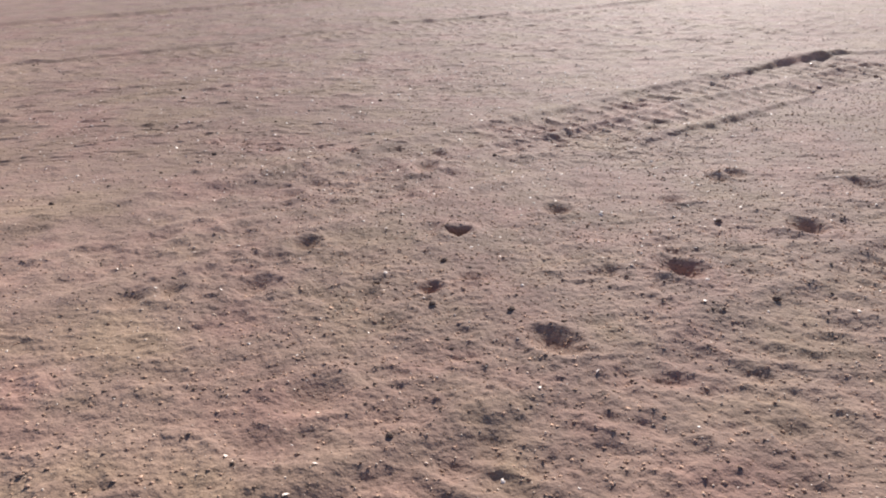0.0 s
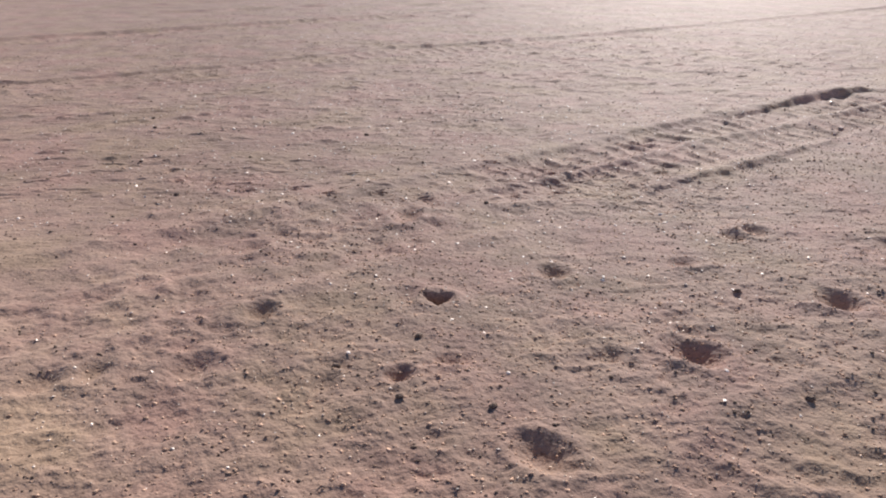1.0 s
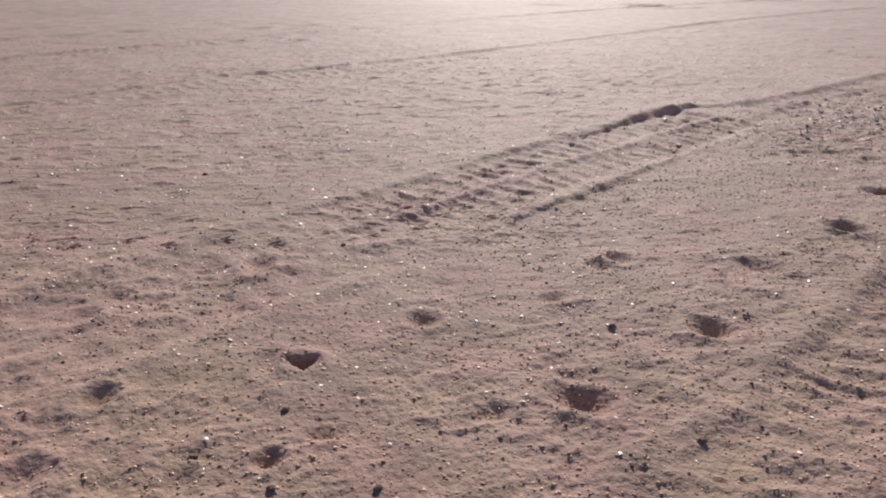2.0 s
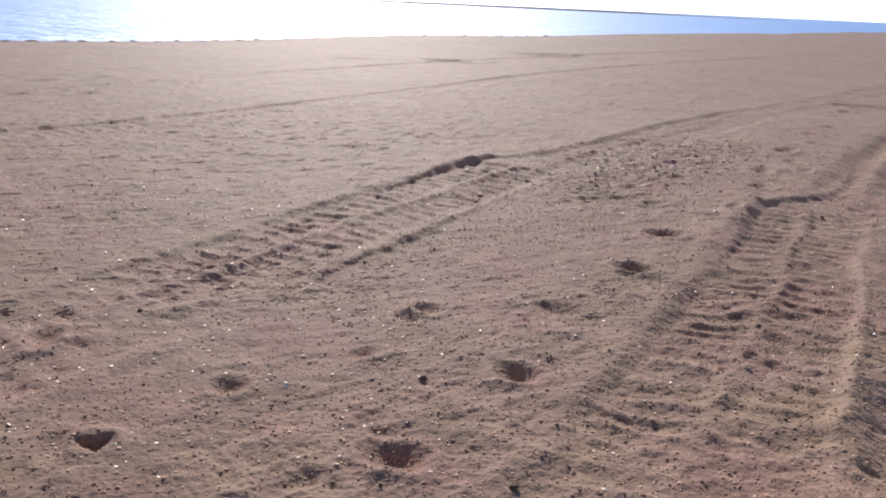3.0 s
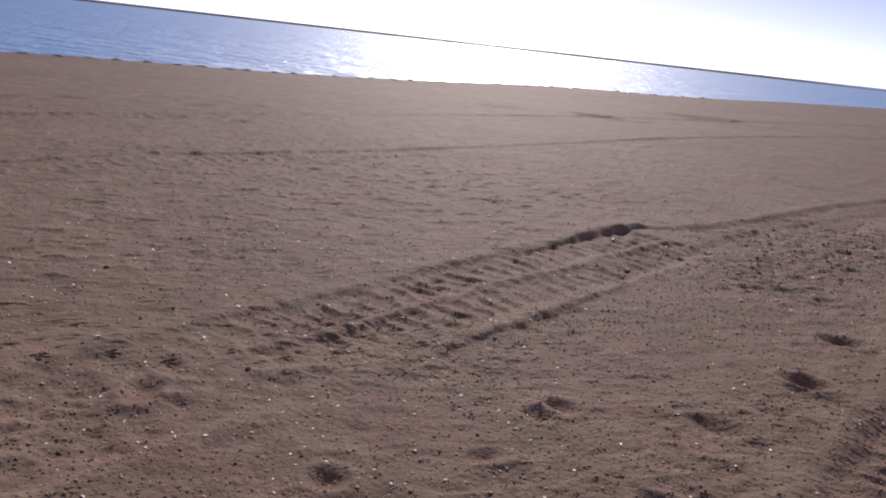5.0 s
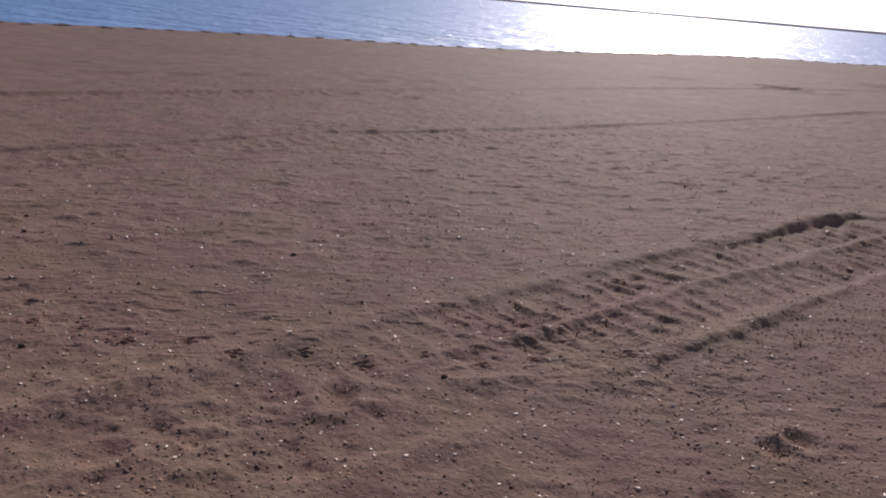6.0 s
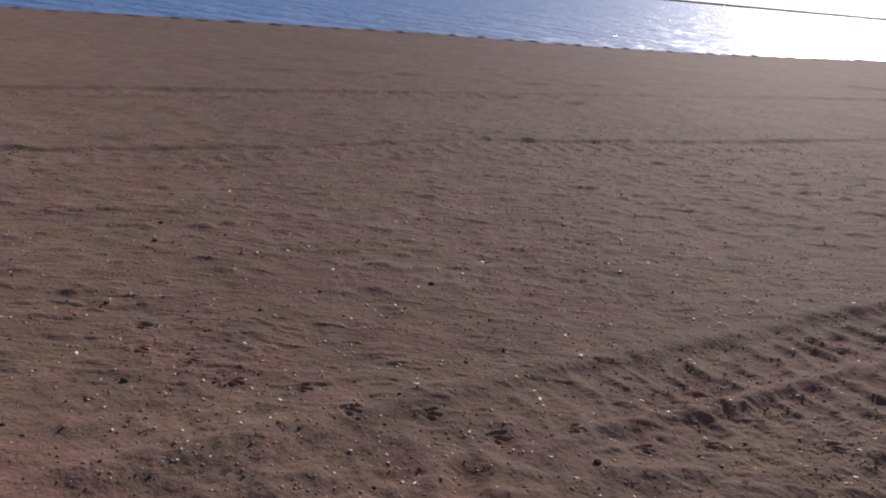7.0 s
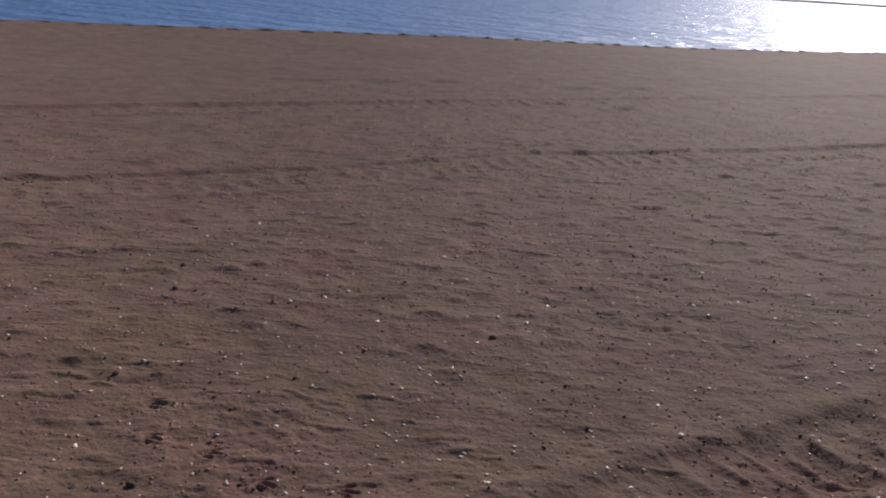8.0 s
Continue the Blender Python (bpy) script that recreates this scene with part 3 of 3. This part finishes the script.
def scatter(name, places, sizes, flat, mat, seed, sink=0.3, coarse=False):
    """Many little bits in one mesh, each turned and sized for itself and bedded in the sand."""
    rng = np.random.default_rng(seed)
    pts, tris = ball(coarse)
    n, k = len(places), len(pts)
    shape = pts[None] * (1 + rng.uniform(-0.35, 0.35, (n, k, 1)))
    shape = shape * np.stack([np.ones(n), rng.uniform(0.55, 1.0, n), flat * rng.uniform(0.7, 1.2, n)], -1)[:, None]
    tip = rng.uniform(-0.5, 0.5, n)
    ca, sa = np.cos(tip)[:, None], np.sin(tip)[:, None]
    shape = np.stack([shape[..., 0] * ca - shape[..., 2] * sa, shape[..., 1], shape[..., 0] * sa + shape[..., 2] * ca], -1)
    turn = rng.uniform(0, 2 * math.pi, n)
    ca, sa = np.cos(turn)[:, None], np.sin(turn)[:, None]
    shape = np.stack([shape[..., 0] * ca - shape[..., 1] * sa, shape[..., 0] * sa + shape[..., 1] * ca, shape[..., 2]], -1) * sizes[:, None, None]
    x, y = places[:, 0].copy(), places[:, 1].copy()
    shape += np.stack([x, y, height(x, y) + sizes * flat * (1 - 2 * sink) * 0.5], -1)[:, None]
    me = bpy.data.meshes.new(name)
    co = shape.reshape(-1, 3)
    faces = (tris[None] + (np.arange(n) * k)[:, None, None]).reshape(-1, 3)
    me.vertices.add(len(co))
    me.vertices.foreach_set("co", co.astype(np.float32).ravel())
    me.loops.add(faces.size)
    me.loops.foreach_set("vertex_index", faces.astype(np.int32).ravel())
    me.polygons.add(len(faces))
    me.polygons.foreach_set("loop_start", np.arange(0, faces.size, 3, dtype=np.int32))
    me.update(calc_edges=True)
    me.materials.append(mat)
    return new(name, me)


def strewn(count, seed, lowest, near):
    """Places on the beach, thick round the tracks and thinner towards the sea; near: how fast they thin out with distance."""
    rng = np.random.default_rng(seed)
    p = np.stack([rng.uniform(-6, 9, count * 6), rng.uniform(-0.3, 12, count * 6)], -1)
    u = p[:, 0] * SEAWARD[0] + p[:, 1] * SEAWARD[1]
    clump = smooth(lattice(p[:, 0] / 0.5, p[:, 1] / 0.5, seed), -0.6, 0.7) * (0.35 + 0.65 * smooth(lattice(p[:, 0] / 0.11, p[:, 1] / 0.11, seed + 1), -0.4, 0.5))
    keep = (lowest + clump) * np.exp(-np.hypot(p[:, 0] - 0.4, p[:, 1] - 1.2) / near) * (1 - 0.88 * smooth(u, 1.4, 3.4))
    return p[rng.uniform(0, 1, len(p)) < keep * count * 6 / keep.sum() / 6 * 1.0][:count]


rng = np.random.default_rng(5)
spots = np.concatenate([strewn(62000, 71, 0.14, 2.6), np.stack([rng.uniform(-6, 2, 14000), rng.uniform(1.8, 9, 14000)], -1)])
tagged(scatter("sand_clods", spots, 0.0022 + 0.0062 * rng.power(0.42, len(spots)), 0.40, CLOD, 72, coarse=True), "small brown clods of crusted sand strewn over the beach", "sand clods", kind="stuff")
spots = strewn(8000, 81, 0.06, 3.8)
t, w = rng.normal(0, 1, 2400), rng.normal(0, 0.55, 2400)
spots = np.concatenate([spots, np.stack([2.3 + 0.62 * 1.3 * t + 0.78 * w, 6.1 + 0.78 * 1.3 * t - 0.62 * w], -1)])
far = np.stack([rng.uniform(-6, 5, 5000), rng.uniform(1.5, 11, 5000)], -1)
spots, sizes = np.concatenate([spots, far]), np.concatenate([0.0020 + 0.0054 * rng.power(0.5, len(spots)), 0.0030 + 0.0070 * rng.power(0.4, len(far))])
tagged(scatter("dark_pebbles", spots, sizes, 0.5, PEBBLE, 82, coarse=True), "tiny dark pebbles and bits of weed strewn on sand", "pebbles", kind="stuff")
# shell bits, plus shell-coloured specks that paint sunlit crumbs farther off
spots = np.concatenate([strewn(1300, 91, 0.6, 4.5), np.stack([rng.uniform(-6, 5, 5200), rng.uniform(2.2, 11, 5200)], -1), np.stack([rng.uniform(-3.2, 0.4, 1900), rng.uniform(1.7, 5, 1900)], -1), np.stack([2.3 + 0.78 * rng.normal(0, 1, 900), 6.1 + 0.95 * rng.normal(0, 1, 900)], -1)])
sizes = (0.0024 + 0.0056 * rng.power(0.4, len(spots))) * np.where(spots[:, 1] > 2.2, 1.3, 1.0)
tagged(scatter("shell_and_sunlit_specks", spots, sizes, 0.25, SHELL, 92, 0.1, coarse=True), "small broken shell fragments, and pale specks coloured like sunlit crumbs, on the sand", "shell fragments", kind="stuff")

spots = strewn(22000, 101, 0.7, 3.0)
tagged(scatter("pale_grit", spots, 0.0016 + 0.0032 * rng.power(0.5, len(spots)), 0.6, GRIT, 102, 0.1, coarse=True), "pale coarse grit lying on the brown sand", "grit", kind="stuff")


# pale flakes stand in for sun sheen on the lumps beside the track
t, w = rng.normal(0, 1, 800), rng.normal(0, 0.34, 800)
spots = np.stack([2.3 + 0.62 * 1.05 * t + 0.78 * w, 6.2 + 0.78 * 1.05 * t - 0.62 * w], -1)
tagged(scatter("sheen_flakes", spots, 0.006 + 0.012 * rng.power(0.6, len(spots)), 0.3, SHEEN_CRUST, 112, 0.2), "flakes of broken sand crust beside the wheel track, coloured pale grey for sun sheen", "sand crust", kind="stuff")


def shell_mesh(name, seed):
    """A ribbed cockle valve, broken at one side, as a thin dish lying face down."""
    r = random.Random(seed)
    bm = bmesh.new()
    rings, spokes, layers = 4, 14, []
    for side in (0, 1):
        grid = []
        for i in range(rings + 1):
            row = []
            for j in range(spokes + 1):
                a = radians(-78 + 156 * j / spokes)
                rr = i / rings * (1 + 0.05 * math.cos(j * math.pi)) * (1 - 0.12 * r.random() * (i == rings))
                x, y = rr * math.sin(a) * 0.95, rr * math.cos(a)
                row.append(bm.verts.new((x, y - 0.5, 0.42 * (1 - (1.05 * rr - 0.25) ** 2) - 0.09 * side)))
            grid.append(row)
        layers.append(grid)
    for side, grid in enumerate(layers):
        for i in range(rings):
            for j in range(spokes):
                f = [grid[i][j], grid[i + 1][j], grid[i + 1][j + 1], grid[i][j + 1]]
                bm.faces.new(f if side else f[::-1])
    a, b = layers
    rim = [(i, 0) for i in range(rings + 1)] + [(rings, j) for j in range(1, spokes + 1)] + [(i, spokes) for i in range(rings - 1, -1, -1)]
    for (i0, j0), (i1, j1) in zip(rim, rim[1:]):
        bm.faces.new([a[i0][j0], a[i1][j1], b[i1][j1], b[i0][j0]])
    bmesh.ops.remove_doubles(bm, verts=bm.verts, dist=1e-4)
    bmesh.ops.recalc_face_normals(bm, faces=bm.faces)
    me = bpy.data.meshes.new(name)
    bm.to_mesh(me)
    bm.free()
    me.materials.append(SHELL)
    return me


SHELLS = [
    (-0.49, 0.458), (-0.297, 0.492), (0.066, 0.611), (-0.308, 0.394), (-0.966, 1.121), (0.373, 1.536), (0.543, 1.57), (0.163, 1.071), (0.052, 0.944), (-0.051, 2.161),
    (0.45, 3.484), (-0.718, 1.88), (0.683, 2.706), (-1.369, 1.143), (-0.903, 3.300), (-0.845, 3.475), (0.024, 2.873), (-0.669, 1.874), (-0.834, 1.774), (-0.149, 1.483),
    (-0.054, 2.182), (-0.56, 1.396), (0.846, 1.832), (0.365, 1.685), (0.1, 2.674), (0.184, 2.734), (-1.08, 2.005), (-0.793, 4.426), (1.627, 2.217), (0.077, 2.253),
    (-1.145, 10.28), (-1.276, 3.179), (0.651, 3.785), (0.793, 3.56), (-1.842, 2.939), (0.236, 3.347), (-1.779, 2.444), (-1.362, 3.166), (-1.228, 2.836), (-1.954, 2.261)]
shapes = [shell_mesh("shell", k) for k in range(5)]
pick = random.Random(9)
for k, (x, y) in enumerate(SHELLS):
    size = 0.0065 + 0.004 * pick.random() if (x, y) != (-0.903, 3.300) else 0.012
    z = float(height(np.array([x]), np.array([y]))[0])
    ob = new("shell", shapes[k % 5])
    ob.matrix_world = pose(x, y, z + 0.001, pick.uniform(-25, 25), pick.uniform(-25, 25), pick.uniform(0, 360)) @ Matrix.Scale(size, 4)
    tagged(ob, "small whitish broken cockle shell lying on brown sand", "shell", "shells on the beach")


def stone_mesh(seed):
    r = random.Random(seed)
    bm = bmesh.new()
    bmesh.ops.create_icosphere(bm, subdivisions=2, radius=1.0)
    for v in bm.verts:
        v.co *= 1 + 0.28 * noise.noise(v.co * 1.3 + Vector((seed * 3.1, 0, 0))) + 0.05 * r.uniform(-1, 1)
        v.co.y *= 0.75
        v.co.z *= 0.6
    me = bpy.data.meshes.new("pebble")
    bm.to_mesh(me)
    bm.free()
    me.materials.append(PEBBLE)
    return me


STONES = [(-0.351, 1.262), (-0.132, 1.315), (-2.027, 1.54), (-0.2, 0.645), (-1.854, 2.335), (-2.669, 3.186), (0.562, 1.648), (-0.565, 1.34), (-0.647, 2.738),
          (-0.44, 1.581), (-1.59, 3.539), (-2.843, 3.38), (-2.302, 2.647), (0.354, 2.241), (1.608, 2.759), (2.732, 4.591), (-0.959, 4.625)]
shapes = [stone_mesh(k) for k in range(4)]
for k, (x, y) in enumerate(STONES):
    z = float(height(np.array([x]), np.array([y]))[0])
    ob = new("pebble", shapes[k % 4])
    ob.matrix_world = pose(x, y, z + 0.003, 0, 0, pick.uniform(0, 360)) @ Matrix.Scale(0.009 + 0.005 * pick.random(), 4)
    tagged(ob, "small dark rounded pebble half sunk in sand", "pebble", "pebbles on the beach")


def rock_mesh(seed):
    bm = bmesh.new()
    bmesh.ops.create_icosphere(bm, subdivisions=2, radius=1.0)
    for v in bm.verts:
        v.co *= 1 + 0.3 * noise.noise(v.co * 1.7 + Vector((seed * 2.9, 0, 0))) + 0.12 * noise.noise(v.co * 4.1 + Vector((0, seed * 1.3, 0)))
    me = bpy.data.meshes.new("rock")
    bm.to_mesh(me)
    bm.free()
    me.materials.append(ROCK)
    return me


def make_reef():
    """A low dark shelf of rocks where the beach meets the sea far off."""
    reef = tagged(new("rock_reef"), "low dark rocky shelf far along the shore beside the sea", "reef")
    reef.location = (62, 96, -0.3)
    r = random.Random(3)
    rocks = [rock_mesh(k) for k in range(9)]
    for k in range(90):
        t = (k / 90) ** 1.3
        x, y = 120 * t + r.uniform(-3, 3), 62 * t + r.uniform(-4, 4) * (0.4 + 2 * t)
        ob = new("rock", rocks[k % 9])
        ob.parent = reef
        ob.matrix_local = pose(x, y, 0.1, 0, 0, r.uniform(-20, 20)) @ Matrix.Diagonal((r.uniform(2, 5), r.uniform(1.5, 3.5), r.uniform(0.3, 0.55) + 2.0 * t, 1))
    return reef


def heap_mesh(seed):
    """A long little heap of kicked-up sand, steep in front."""
    bm = bmesh.new()
    bmesh.ops.create_grid(bm, x_segments=14, y_segments=10, size=1.0)
    for v in bm.verts:
        r = math.hypot(v.co.x, v.co.y * (1.7 if v.co.y < 0 else 1.0))
        h = max(0.0, 1 - r * r) ** 0.8 * (0.8 + 0.5 * noise.noise(Vector((v.co.x * 2.2, v.co.y * 1.5, seed * 4.7))))
        v.co.x *= 1 + 0.2 * noise.noise(Vector((v.co.y * 2, seed * 2.3, 0)))
        v.co.z = h - 0.12
    for f in bm.faces:
        f.smooth = True
    me = bpy.data.meshes.new("sand_mound")
    bm.to_mesh(me)
    bm.free()
    me.materials.append(SAND)
    return me


shapes = [heap_mesh(k) for k in range(6)]
for k, (x, y, long, wide, tall) in enumerate(MOUNDS):
    ob = new("sand_mound", shapes[k % 6])
    z = float(height(np.array([x]), np.array([y]))[0])
    ob.matrix_world = pose(x, y, z, 0, 0, math.degrees(math.atan2(ALONG[1], ALONG[0])) + stride.uniform(-25, 25)) @ Matrix.Diagonal((long, wide, tall, 1))
    tagged(ob, "small mound of sand kicked up beside a footprint", "sand mound", "mounds along the brow of the beach")


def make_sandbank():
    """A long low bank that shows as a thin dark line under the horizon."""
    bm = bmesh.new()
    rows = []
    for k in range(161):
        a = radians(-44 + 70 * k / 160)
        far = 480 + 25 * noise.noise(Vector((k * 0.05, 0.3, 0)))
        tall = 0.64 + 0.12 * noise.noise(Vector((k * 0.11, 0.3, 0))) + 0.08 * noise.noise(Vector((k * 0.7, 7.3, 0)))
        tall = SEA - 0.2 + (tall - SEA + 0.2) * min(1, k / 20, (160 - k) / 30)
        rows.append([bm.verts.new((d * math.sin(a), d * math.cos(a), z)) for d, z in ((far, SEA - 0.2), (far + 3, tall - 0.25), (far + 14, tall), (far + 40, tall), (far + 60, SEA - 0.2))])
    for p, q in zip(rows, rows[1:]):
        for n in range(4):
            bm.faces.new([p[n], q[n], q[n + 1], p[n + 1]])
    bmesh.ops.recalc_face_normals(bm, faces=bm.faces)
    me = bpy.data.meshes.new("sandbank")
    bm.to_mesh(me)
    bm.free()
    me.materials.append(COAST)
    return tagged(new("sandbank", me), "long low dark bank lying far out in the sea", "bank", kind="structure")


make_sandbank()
make_reef()
